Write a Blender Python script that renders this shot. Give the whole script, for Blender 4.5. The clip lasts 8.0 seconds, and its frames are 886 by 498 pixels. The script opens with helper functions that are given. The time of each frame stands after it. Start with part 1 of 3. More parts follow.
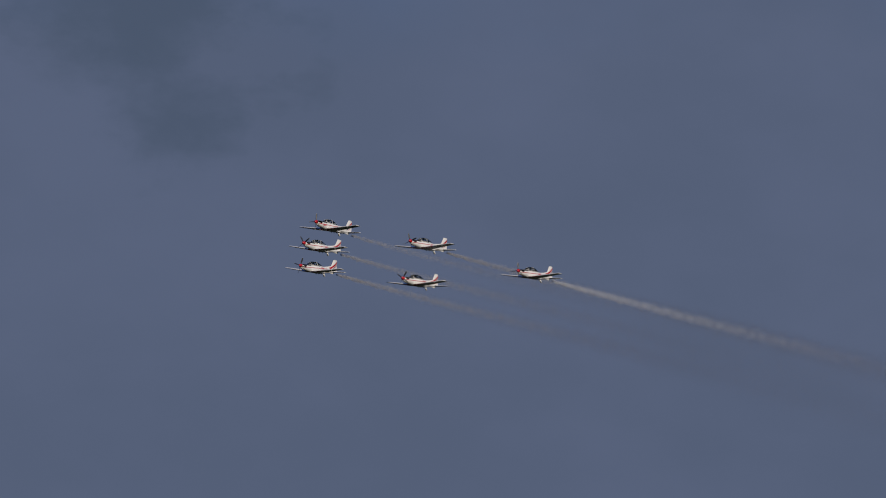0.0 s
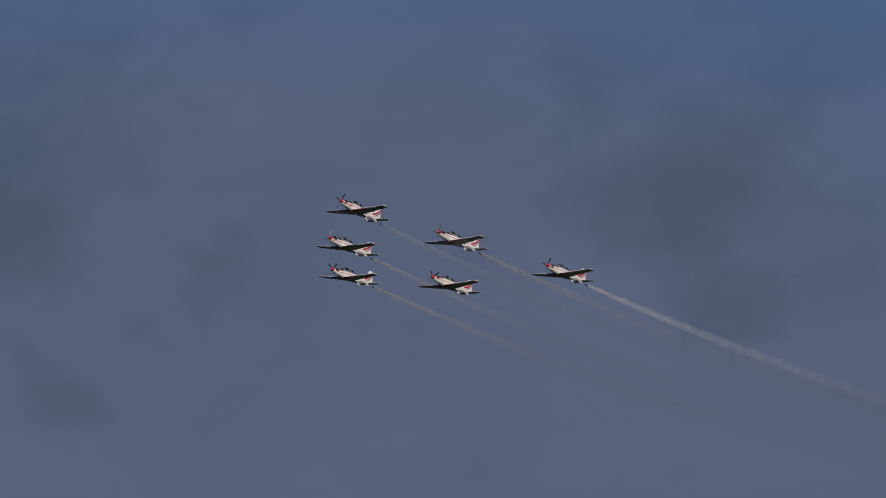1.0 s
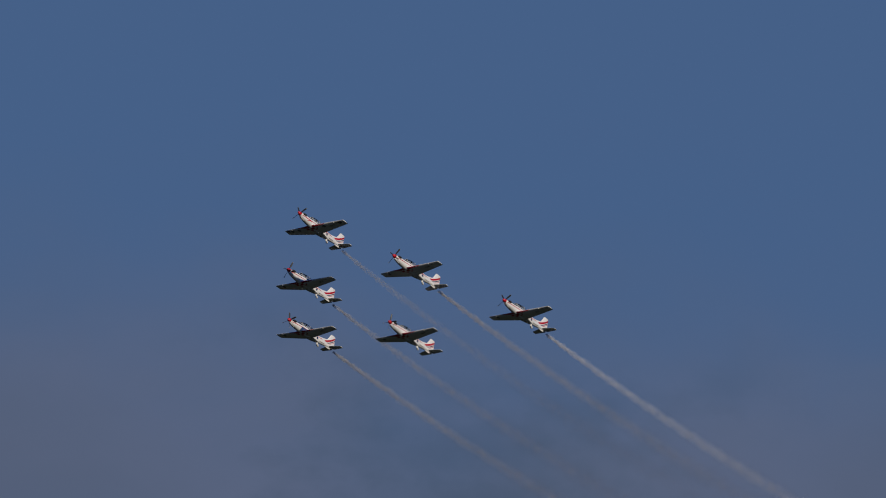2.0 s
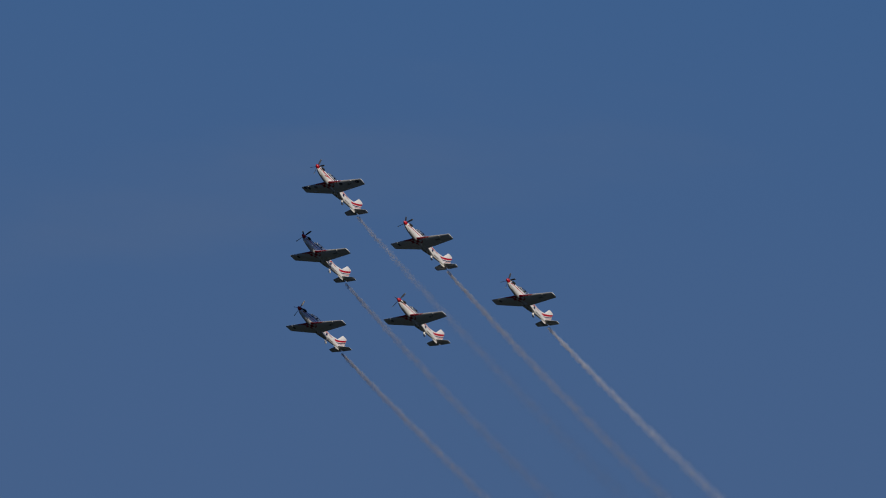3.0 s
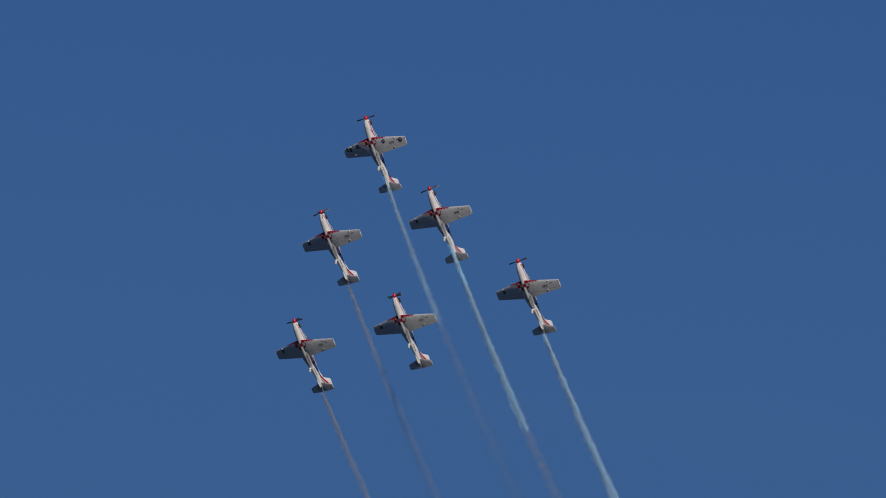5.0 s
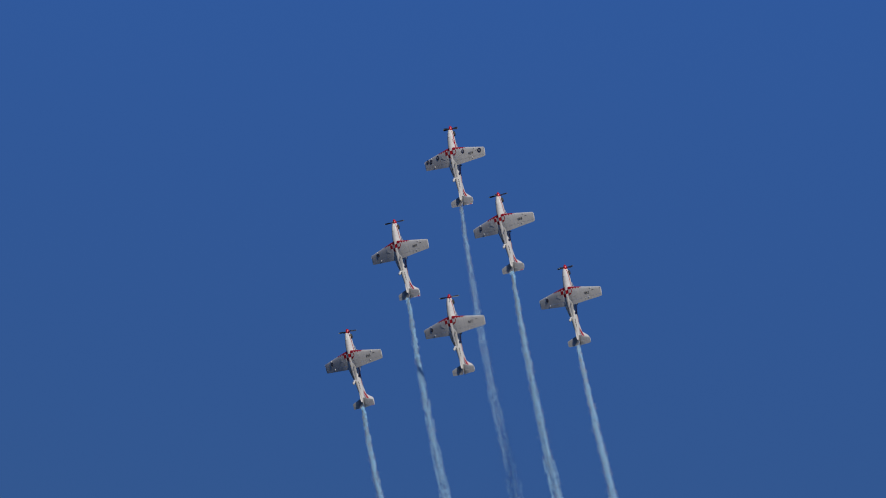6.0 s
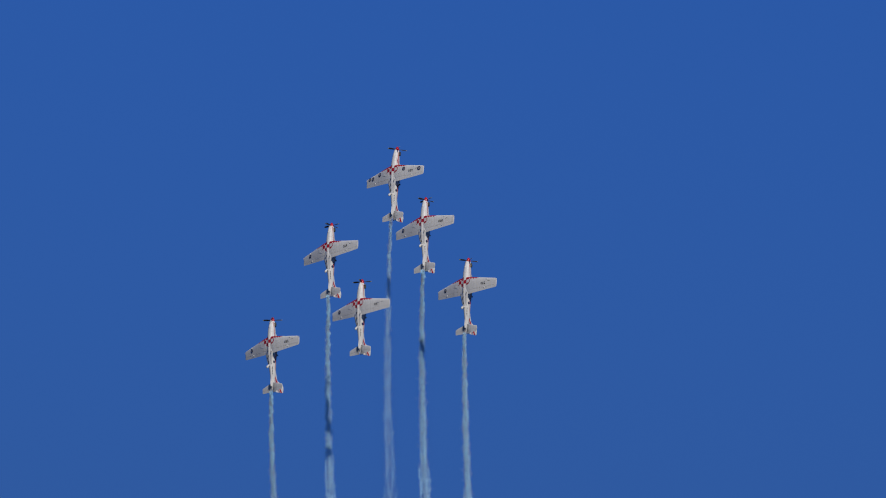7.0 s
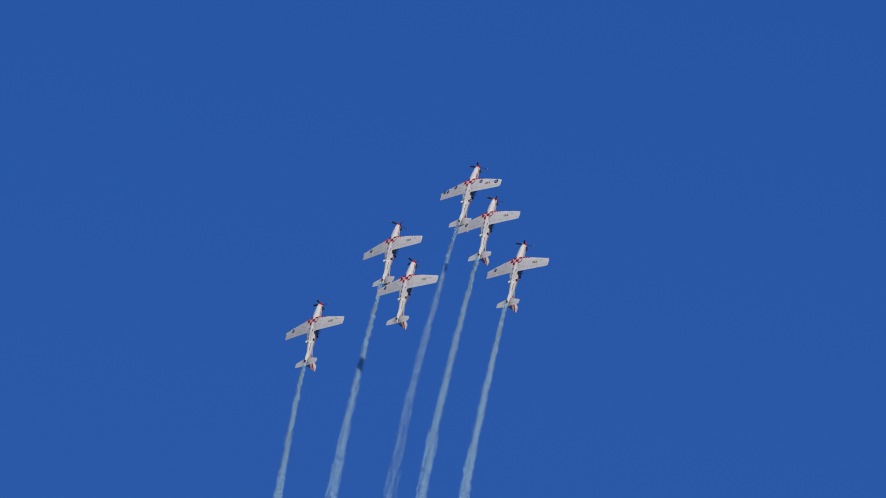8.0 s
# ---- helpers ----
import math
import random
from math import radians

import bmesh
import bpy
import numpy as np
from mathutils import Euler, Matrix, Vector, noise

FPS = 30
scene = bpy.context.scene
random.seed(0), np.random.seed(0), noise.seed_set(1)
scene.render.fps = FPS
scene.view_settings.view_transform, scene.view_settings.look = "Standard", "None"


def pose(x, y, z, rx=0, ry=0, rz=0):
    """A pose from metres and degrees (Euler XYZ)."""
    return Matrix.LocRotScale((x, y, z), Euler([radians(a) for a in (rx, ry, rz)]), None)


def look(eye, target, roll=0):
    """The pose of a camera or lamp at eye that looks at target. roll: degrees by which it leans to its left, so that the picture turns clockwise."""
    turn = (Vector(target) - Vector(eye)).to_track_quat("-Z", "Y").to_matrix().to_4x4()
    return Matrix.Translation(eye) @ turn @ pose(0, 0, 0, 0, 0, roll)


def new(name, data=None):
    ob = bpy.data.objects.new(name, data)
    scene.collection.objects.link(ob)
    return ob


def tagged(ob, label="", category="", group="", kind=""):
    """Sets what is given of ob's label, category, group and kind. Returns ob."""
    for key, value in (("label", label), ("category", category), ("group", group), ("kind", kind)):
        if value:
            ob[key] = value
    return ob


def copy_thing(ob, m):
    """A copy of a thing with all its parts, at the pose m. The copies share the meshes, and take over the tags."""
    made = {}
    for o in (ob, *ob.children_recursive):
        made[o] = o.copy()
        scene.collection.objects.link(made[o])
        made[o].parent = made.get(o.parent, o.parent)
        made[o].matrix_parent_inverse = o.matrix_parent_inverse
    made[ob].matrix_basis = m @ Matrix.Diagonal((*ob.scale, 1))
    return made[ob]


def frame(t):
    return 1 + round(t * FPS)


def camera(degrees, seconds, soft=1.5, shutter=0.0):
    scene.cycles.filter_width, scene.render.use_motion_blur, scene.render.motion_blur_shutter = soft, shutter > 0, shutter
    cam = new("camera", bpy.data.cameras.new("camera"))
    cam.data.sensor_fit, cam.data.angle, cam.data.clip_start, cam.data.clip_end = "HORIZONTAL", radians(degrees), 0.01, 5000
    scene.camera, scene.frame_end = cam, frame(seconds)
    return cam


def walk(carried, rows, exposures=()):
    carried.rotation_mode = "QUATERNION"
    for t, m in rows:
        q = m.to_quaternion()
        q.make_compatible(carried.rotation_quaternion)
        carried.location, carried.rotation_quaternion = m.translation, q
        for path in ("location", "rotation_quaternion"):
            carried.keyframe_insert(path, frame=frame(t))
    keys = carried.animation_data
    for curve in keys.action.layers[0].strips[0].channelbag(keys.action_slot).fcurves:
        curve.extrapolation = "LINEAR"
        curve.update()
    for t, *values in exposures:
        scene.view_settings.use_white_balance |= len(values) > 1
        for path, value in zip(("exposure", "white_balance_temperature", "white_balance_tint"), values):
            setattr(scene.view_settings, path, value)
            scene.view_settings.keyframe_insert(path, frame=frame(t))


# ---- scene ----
# ---- the camera: a long lens on the airfield's edge, following the formation ----
cam = camera(4.0977, 8.0, soft=1.05)
EYE = (0.0, 0.0, 1.7)
ROLL = 3.40
# seconds, bearing and elevation in degrees
PAN = (
    (0, -0.402, 4.052), (0.2, -0.862, 4.085), (0.3, -1.123, 4.098), (0.4, -1.390, 4.166), (0.5, -1.669, 4.244), (0.7, -2.176, 4.443),
    (0.8, -2.449, 4.546), (1, -2.968, 4.759), (1.2, -3.428, 4.982), (1.3, -3.644, 5.136), (1.4, -3.881, 5.272), (1.5, -4.085, 5.418),
    (1.6, -4.308, 5.571), (1.7, -4.563, 5.750), (2.8, -7.402, 7.936), (2.9, -7.662, 8.140), (3, -7.899, 8.313), (3.2, -8.455, 8.675),
    (3.3, -8.695, 8.969), (3.5, -9.234, 9.727), (3.7, -9.694, 10.280), (3.8, -9.915, 10.572), (4, -10.345, 11.217), (4.1, -10.550, 11.551),
    (4.2, -10.762, 11.814), (5.3, -12.708, 15.399), (5.4, -12.877, 15.807), (5.5, -13.067, 16.194), (5.7, -13.418, 16.875), (5.8, -13.551, 17.130),
    (6, -13.690, 17.667), (6.2, -13.738, 18.257), (6.3, -13.692, 18.589), (6.4, -13.693, 18.968), (6.5, -13.673, 19.285), (6.7, -13.674, 19.912),
    (6.8, -13.676, 20.165), (7, -13.672, 20.755), (7.2, -13.643, 21.254), (7.3, -13.626, 21.443), (7.5, -13.645, 21.852), (7.7, -13.693, 22.294),
    (7.8, -13.697, 22.601), (7.9, -13.683, 22.938), (8, -13.684, 23.195),
)


def aim(bearing, elevation):
    return pose(*EYE, 90 + elevation, 0, -bearing) @ pose(0, 0, 0, 0, 0, ROLL)


# the picture turns a little cooler as the camera rises from the hazy horizon into the blue
walk(cam, [(t, aim(b, e)) for t, b, e in PAN], ((0, 0.0, 7200, 10), (1.7, 0.0, 7100, 10), (3.5, 0.0, 6850, 10), (5.5, 0.0, 6500, 10), (8, 0.0, 6380, 10)))

# ---- world and sun ----
SUN_WAY = Vector((0.431, -0.771, 0.469)).normalized()


def make_world():
    world = bpy.data.worlds.new("sky")
    scene.world = world
    world.use_nodes = True
    tree = world.node_tree
    tree.nodes.clear()
    n, link = tree.nodes.new, tree.links.new
    out, back = n("ShaderNodeOutputWorld"), n("ShaderNodeBackground")
    back.inputs["Strength"].default_value = 0.1
    sky = n("ShaderNodeTexSky")
    sky.sky_type, sky.sun_disc = "NISHITA", False
    sky.sun_elevation = math.asin(SUN_WAY.z)
    sky.sun_rotation = math.atan2(SUN_WAY.x, SUN_WAY.y)
    sky.air_density, sky.dust_density, sky.ozone_density = 1.0, 0.3, 3.0
    tint = n("ShaderNodeVectorMath")
    tint.operation = "MULTIPLY"
    tint.inputs[1].default_value = SKY_TINT
    link(sky.outputs["Color"], tint.inputs[0])
    # clouds: a grey haze low down, torn into patches higher up
    where = n("ShaderNodeTexCoord")
    split = n("ShaderNodeSeparateXYZ")
    link(where.outputs["Generated"], split.inputs[0])
    stretch = n("ShaderNodeMapping")
    stretch.inputs["Scale"].default_value = (1.0, 1.0, 1.6)
    link(where.outputs["Generated"], stretch.inputs["Vector"])

    def cloud_noise(scale, detail, rough):
        tex = n("ShaderNodeTexNoise")
        tex.inputs["Scale"].default_value, tex.inputs["Detail"].default_value = scale, detail
        tex.inputs["Roughness"].default_value = rough
        link(stretch.outputs[0], tex.inputs["Vector"])
        return tex.outputs["Fac"]

    def ramp(value, low, high, a=0.0, b=1.0):
        r = n("ShaderNodeMapRange")
        r.interpolation_type = "SMOOTHSTEP"
        for k, x in zip(("From Min", "From Max", "To Min", "To Max"), (low, high, a, b)):
            r.inputs[k].default_value = x
        link(value, r.inputs["Value"])
        return r.outputs[0]

    def calc(op, a, b):
        m = n("ShaderNodeMath")
        m.operation = op
        for k, x in enumerate((a, b)):
            if isinstance(x, (int, float)):
                m.inputs[k].default_value = x
            else:
                link(x, m.inputs[k])
        return m.outputs[0]

    def blend(fac, a, b):
        m = n("ShaderNodeMix")
        m.data_type = "RGBA"
        link(fac, m.inputs["Factor"])
        for k, x in (("A", a), ("B", b)):
            slot = [s for s in m.inputs if s.name == k and s.type == "RGBA"][0]
            if isinstance(x, tuple):
                slot.default_value = x
            else:
                link(x, slot)
        return [s for s in m.outputs if s.type == "RGBA"][0]

    def off_centre(bearing, elevation, wide):
        """How far inside a soft round patch of sky a direction lies."""
        b, e = radians(bearing), radians(elevation)
        d = n("ShaderNodeVectorMath")
        d.operation = "DISTANCE"
        link(where.outputs["Generated"], d.inputs[0])
        d.inputs[1].default_value = (math.sin(b) * math.cos(e), math.cos(b) * math.cos(e), math.sin(e))
        return calc("DIVIDE", d.outputs["Value"], radians(wide))

    height = split.outputs["Z"]
    fine = cloud_noise(75.0, 5.0, 0.55)
    cover = ramp(calc("ADD", height, ramp(cloud_noise(28.0, 4.0, 0.5), 0.25, 0.75, -0.006, 0.006)), 0.086, 0.120, 1.0, 0.0)
    veil = blend(ramp(height, 0.215, 0.31), HAZE, HAZE_HIGH)
    hazed = blend(ramp(height, 0.265, 0.41, 0.98, 0.0), tint.outputs[0], veil)
    hazed = blend(ramp(height, 0.125, 0.185, 0.28, 0.0), hazed, CLOUD_LIGHT)
    wisps = n("ShaderNodeMapping")
    wisps.inputs["Scale"].default_value = (14.0, 14.0, 60.0)
    wisps.inputs["Rotation"].default_value = (0.0, 0.35, 0.2)
    link(where.outputs["Generated"], wisps.inputs["Vector"])
    streak = n("ShaderNodeTexNoise")
    streak.inputs["Scale"].default_value, streak.inputs["Detail"].default_value = 1.0, 5.0
    link(wisps.outputs[0], streak.inputs["Vector"])
    hazed = blend(calc("MULTIPLY", ramp(streak.outputs["Fac"], 0.56, 0.8), ramp(height, 0.14, 0.26, 0.5, 0.0)), hazed, WISP)
    for ends, wide, amount in WISPS:
        p, q = [Vector((math.sin(radians(b)) * math.cos(radians(e)), math.cos(radians(b)) * math.cos(radians(e)), math.sin(radians(e)))) for b, e in ends]
        across = n("ShaderNodeVectorMath")
        across.operation = "DOT_PRODUCT"
        link(where.outputs["Generated"], across.inputs[0])
        across.inputs[1].default_value = p.cross(q).normalized()
        (b0, e0), (b1, e1) = ends
        near = ramp(off_centre((b0 + b1) / 2, (e0 + e1) / 2, math.degrees(p.angle(q)) / 2), 0.3, 1.5, 1.0, 0.0)
        aside = calc("ADD", calc("DIVIDE", calc("ABSOLUTE", across.outputs["Value"], 0.0), radians(wide)), ramp(fine, 0.3, 0.7, -0.35, 0.35))
        hazed = blend(calc("MULTIPLY", near, ramp(aside, 0.0, 1.2, amount, 0.0)), hazed, WISP)
    dark = None
    for bearing, elevation, wide in CLOUD_PATCHES:
        inside = ramp(calc("ADD", off_centre(bearing, elevation, wide), ramp(fine, 0.25, 0.75, -0.7, 0.7)), 0.0, 1.5, 0.85, 0.0)
        dark = inside if dark is None else calc("MAXIMUM", dark, inside)
    mottled = ramp(cloud_noise(40.0, 4.0, 0.55), 0.3, 0.7, 0.0, 0.3)
    cloud = blend(calc("MAXIMUM", dark, mottled), CLOUD_LIGHT, CLOUD_DARK)
    final = blend(calc("MAXIMUM", cover, calc("MULTIPLY", dark, ramp(height, 0.09, 0.106, 0.8, 0.0))), hazed, cloud)
    link(final, back.inputs["Color"])
    link(back.outputs[0], out.inputs[0])


SKY_TINT = (0.161, 0.382, 0.845)
HAZE = (0.405, 1.115, 2.70, 1.0)
HAZE_HIGH = (0.313, 0.88, 2.56, 1.0)
WISP = (0.78, 1.32, 2.55, 1.0)
# bearing and elevation of each end of the cirrus threads, their breadth and density
WISPS = ((((-10.16, 11.14), (-8.67, 10.59)), 0.05, 0.33), (((-12.63, 11.67), (-11.17, 11.41)), 0.14, 0.26))
CLOUD_DARK = (0.60, 0.90, 1.55, 1.0)
CLOUD_LIGHT = (0.922, 1.255, 2.215, 1.0)
# bearing, elevation and reach of the darker clouds, in degrees
CLOUD_PATCHES = ((-1.87, 5.16, 0.78), (-5.05, 4.84, 1.02), (-2.3, 5.5, 0.45))
make_world()

sun = new("sun", bpy.data.lights.new("sun", "SUN"))
sun.data.energy, sun.data.angle, sun.data.color = 2.95, radians(0.8), (1.0, 0.935, 0.84)
sun.matrix_world = look(SUN_WAY * 100, (0, 0, 0))


# ---- materials ----
class Nodes:
    """A material's node tree with short ways to add to it."""

    def __init__(self, name):
        self.mat = bpy.data.materials.new(name)
        self.mat.use_nodes = True
        self.tree = self.mat.node_tree
        self.bsdf = self.tree.nodes["Principled BSDF"]

    def add(self, kind):
        return self.tree.nodes.new(kind)

    def put(self, socket, x):
        if hasattr(x, "is_linked"):
            self.tree.links.new(x, socket)
        else:
            socket.default_value = x

    def calc(self, op, a, b=0.0):
        m = self.add("ShaderNodeMath")
        m.operation = op
        self.put(m.inputs[0], a)
        self.put(m.inputs[1], b)
        return m.outputs[0]

    def both(self, *masks):
        got = masks[0]
        for m in masks[1:]:
            got = self.calc("MULTIPLY", got, m)
        return got

    def either(self, a, b):
        return self.calc("MAXIMUM", a, b)

    def band(self, x, centre, half):
        return self.calc("LESS_THAN", self.calc("ABSOLUTE", self.calc("SUBTRACT", x, centre)), half)

    def mix(self, fac, a, b):
        m = self.add("ShaderNodeMix")
        m.data_type = "RGBA"
        self.put(m.inputs[0], fac)
        self.put(m.inputs[6], a)
        self.put(m.inputs[7], b)
        return m.outputs[2]

    def noise(self, scale, detail=4.0, rough=0.55, vector=None):
        t = self.add("ShaderNodeTexNoise")
        t.inputs["Scale"].default_value, t.inputs["Detail"].default_value = scale, detail
        t.inputs["Roughness"].default_value = rough
        self.put(t.inputs["Vector"], vector or self.place())
        return t.outputs["Fac"]

    def place(self):
        return self.add("ShaderNodeTexCoord").outputs["Object"]

    def ramp(self, x, low, high, a=0.0, b=1.0):
        r = self.add("ShaderNodeMapRange")
        for k, y in zip((1, 2, 3, 4), (low, high, a, b)):
            r.inputs[k].default_value = y
        self.put(r.inputs[0], x)
        return r.outputs[0]

    def bump(self, x, strength, distance=0.01):
        b = self.add("ShaderNodeBump")
        b.inputs["Strength"].default_value, b.inputs["Distance"].default_value = strength, distance
        self.put(b.inputs["Height"], x)
        self.put(self.bsdf.inputs["Normal"], b.outputs[0])


WHITE, GREY_DIRT = (0.71, 0.695, 0.665, 1), (0.38, 0.385, 0.39, 1)
RED, NAVY, BLACK = (0.39, 0.011, 0.023, 1), (0.016, 0.02, 0.07, 1), (0.018, 0.018, 0.02, 1)


def airframe_paint(name, scheme):
    """Gloss white aircraft paint with its red scheme, laid out in the aeroplane's own space: x ahead, y to port, z up."""
    m = Nodes(name)
    spot = m.place()
    s = m.add("ShaderNodeSeparateXYZ")
    m.put(s.inputs[0], spot)
    x, y, z = s.outputs
    wide = m.calc("ABSOLUTE", y)
    # streaks of oil and exhaust, drawn out along the airflow
    drawn = m.add("ShaderNodeMapping")
    drawn.inputs["Scale"].default_value = (0.5, 4.0, 4.0)
    m.put(drawn.inputs["Vector"], spot)
    dirt = m.both(m.ramp(m.noise(1.6, 5, 0.6, drawn.outputs[0]), 0.42, 0.75), m.ramp(m.noise(7.0), 0.3, 0.7))
    colour = m.mix(m.calc("MULTIPLY", dirt, 0.55), WHITE, GREY_DIRT)
    # skin panel joints
    joints = m.either(m.band(m.calc("FRACT", m.calc("MULTIPLY", x, 0.9)), 0.5, 0.012),
                      m.band(m.calc("FRACT", m.calc("MULTIPLY", wide, 0.72)), 0.5, 0.01))
    colour = m.mix(m.calc("MULTIPLY", joints, 0.4), colour, GREY_DIRT)
    red = None
    facing = m.add("ShaderNodeSeparateXYZ")
    m.put(facing.inputs[0], m.add("ShaderNodeTexCoord").outputs["Normal"])
    below = m.calc("LESS_THAN", facing.outputs[2], -0.25)
    if scheme in ("wing", "fuselage"):
        cell = 0.43
        ragged = m.calc("MULTIPLY", m.calc("SUBTRACT", m.noise(2.2, 2.0), 0.5), 0.22)
        odd = m.calc("MODULO", m.calc("ADD", m.calc("FLOOR", m.calc("DIVIDE", m.calc("ADD", m.calc("ADD", x, ragged), 20.0), cell)),
                                      m.calc("FLOOR", m.calc("DIVIDE", m.calc("ADD", y, 20.0 * cell), cell))), 2.0)
        depth = m.calc("SUBTRACT", m.calc("ADD", 1.3, ragged), m.calc("MULTIPLY", wide, 0.46))
        ahead = m.calc("GREATER_THAN", x, m.calc("SUBTRACT", 1.0, depth))
        red = m.both(m.calc("GREATER_THAN", odd, 0.5), ahead, m.calc("LESS_THAN", wide, 0.98))
        tooth = m.calc("MULTIPLY", m.calc("ABSOLUTE", m.calc("SUBTRACT", m.calc("FRACT", m.calc("MULTIPLY", wide, 2.6)), 0.5)), 0.34)
        strip = m.calc("ADD", m.calc("MULTIPLY", m.calc("MAXIMUM", m.calc("SUBTRACT", 2.3, wide), 0.0), 0.10), tooth)
        front = m.calc("SUBTRACT", 1.00, m.calc("MULTIPLY", m.calc("MAXIMUM", m.calc("SUBTRACT", wide, 0.5), 0.0), 0.173))
        edge = m.both(m.calc("GREATER_THAN", x, m.calc("SUBTRACT", front, strip)), m.band(wide, 1.3, 0.95))
        red = m.both(below, m.either(red, edge))
    if scheme == "fuselage":
        belly = m.both(m.calc("LESS_THAN", z, -0.3), m.calc("LESS_THAN", x, 1.05))
        red = m.both(red, belly)
        flank = m.both(m.band(x, -1.85, 0.42), m.band(z, 0.40, 0.15), m.calc("GREATER_THAN", m.calc("FRACT", m.calc("MULTIPLY", m.calc("ADD", x, z), 3.2)), 0.45))
        red = m.either(red, flank)
    if scheme in ("fuselage", "fin"):
        line = m.both(m.band(z, m.calc("SUBTRACT", 0.27, m.calc("MULTIPLY", x, 0.06)), 0.042), m.calc("GREATER_THAN", x, -3.3), m.calc("LESS_THAN", x, 3.0))
        aft = m.calc("MAXIMUM", m.calc("SUBTRACT", -3.9, x), 0.0)
        rise = m.calc("SUBTRACT", m.calc("SUBTRACT", z, 0.62), m.calc("MULTIPLY", m.calc("POWER", aft, 1.5), 0.40))
        behind = m.both(m.calc("LESS_THAN", x, -4.0), m.calc("GREATER_THAN", z, 0.45))
        sweep = m.both(behind, m.either(m.band(rise, 0.0, 0.15), m.band(rise, -0.52, 0.035)))
        here = m.either(line, sweep)
        red = m.either(red, here) if red else here
        dark = m.both(behind, m.band(rise, -0.31, 0.07))
        if scheme == "fuselage":
            glare = m.both(m.calc("GREATER_THAN", x, 1.0), m.calc("LESS_THAN", wide, 0.6), m.calc("GREATER_THAN", z, m.calc("SUBTRACT", 0.50, m.calc("MULTIPLY", x, 0.04))))
            dark = m.either(dark, glare)
        colour = m.mix(dark, colour, BLACK if scheme == "fuselage" else NAVY)
    if red:
        colour = m.mix(red, colour, RED)
    if scheme == "tail":
        # oily soot that the smoke has left beside the tail cone, with fuselage shade painted in
        soot_shade = m.both(m.ramp(wide, 0.15, 0.95, 1.0, 0.0), m.ramp(m.noise(2.5, 5), 0.3, 0.6), below)
        colour = m.mix(m.calc("MULTIPLY", soot_shade, 0.8), colour, BLACK)
    m.put(m.bsdf.inputs["Base Color"], colour)
    m.put(m.bsdf.inputs["Roughness"], m.ramp(dirt, 0, 1, 0.34, 0.6))
    m.bsdf.inputs["Specular IOR Level"].default_value = 0.18
    m.bump(m.calc("ADD", m.noise(3.0), m.calc("MULTIPLY", joints, -0.6)), 0.25, 0.01)
    return m.mat


def plain(name, colour, rough=0.5, metal=0.0, vary=0.25, scale=6.0):
    m = Nodes(name)
    dark = tuple(c * (1 - vary) for c in colour[:3]) + (1,)
    m.put(m.bsdf.inputs["Base Color"], m.mix(m.ramp(m.noise(scale), 0.3, 0.7), dark, (*colour[:3], 1)))
    m.put(m.bsdf.inputs["Roughness"], m.ramp(m.noise(scale * 3), 0.3, 0.7, rough * 0.85, min(1, rough * 1.15)))
    m.bsdf.inputs["Metallic"].default_value = metal
    m.bump(m.noise(scale * 4), 0.1, 0.005)
    return m.mat


def glass():
    m = Nodes("canopy_glass")
    m.bsdf.inputs["Base Color"].default_value = (0.82, 0.86, 0.88, 1)
    m.bsdf.inputs["Transmission Weight"].default_value = 1.0
    m.bsdf.inputs["IOR"].default_value = 1.05
    m.put(m.bsdf.inputs["Roughness"], m.ramp(m.noise(8), 0.3, 0.7, 0.02, 0.07))
    return m.mat


def smoke_material(name, colour, through_light=0.5):
    """Fine oil smoke: pale drops that glow a little from behind."""
    m = Nodes(name)
    tree = m.tree
    tree.nodes.remove(m.bsdf)
    body, behind, mixed = m.add("ShaderNodeBsdfDiffuse"), m.add("ShaderNodeBsdfTranslucent"), m.add("ShaderNodeMixShader")
    tone = m.mix(m.ramp(m.noise(0.8), 0.35, 0.65), tuple(c * 0.88 for c in colour) + (1,), (*colour, 1))
    m.put(body.inputs[0], tone)
    m.put(behind.inputs[0], tone)
    mixed.inputs[0].default_value = through_light
    tree.links.new(body.outputs[0], mixed.inputs[1])
    tree.links.new(behind.outputs[0], mixed.inputs[2])
    tree.links.new(mixed.outputs[0], tree.nodes["Material Output"].inputs[0])
    return m.mat


# added out of view; its dark colour keeps bounce off the wing undersides
def dark_ground_material():
    m = Nodes("dark_ground")
    big, fine = m.ramp(m.noise(0.004, 5), 0.35, 0.65), m.ramp(m.noise(1.5, 6), 0.3, 0.7)
    a = m.mix(big, (0.014, 0.020, 0.009, 1), (0.026, 0.028, 0.015, 1))
    m.put(m.bsdf.inputs["Base Color"], m.mix(m.calc("MULTIPLY", fine, 0.5), a, (0.01, 0.014, 0.007, 1)))
    m.bsdf.inputs["Roughness"].default_value = 0.95
    m.bsdf.inputs["Specular IOR Level"].default_value = 0.05
    m.bump(fine, 0.6, 0.08)
    return m.mat


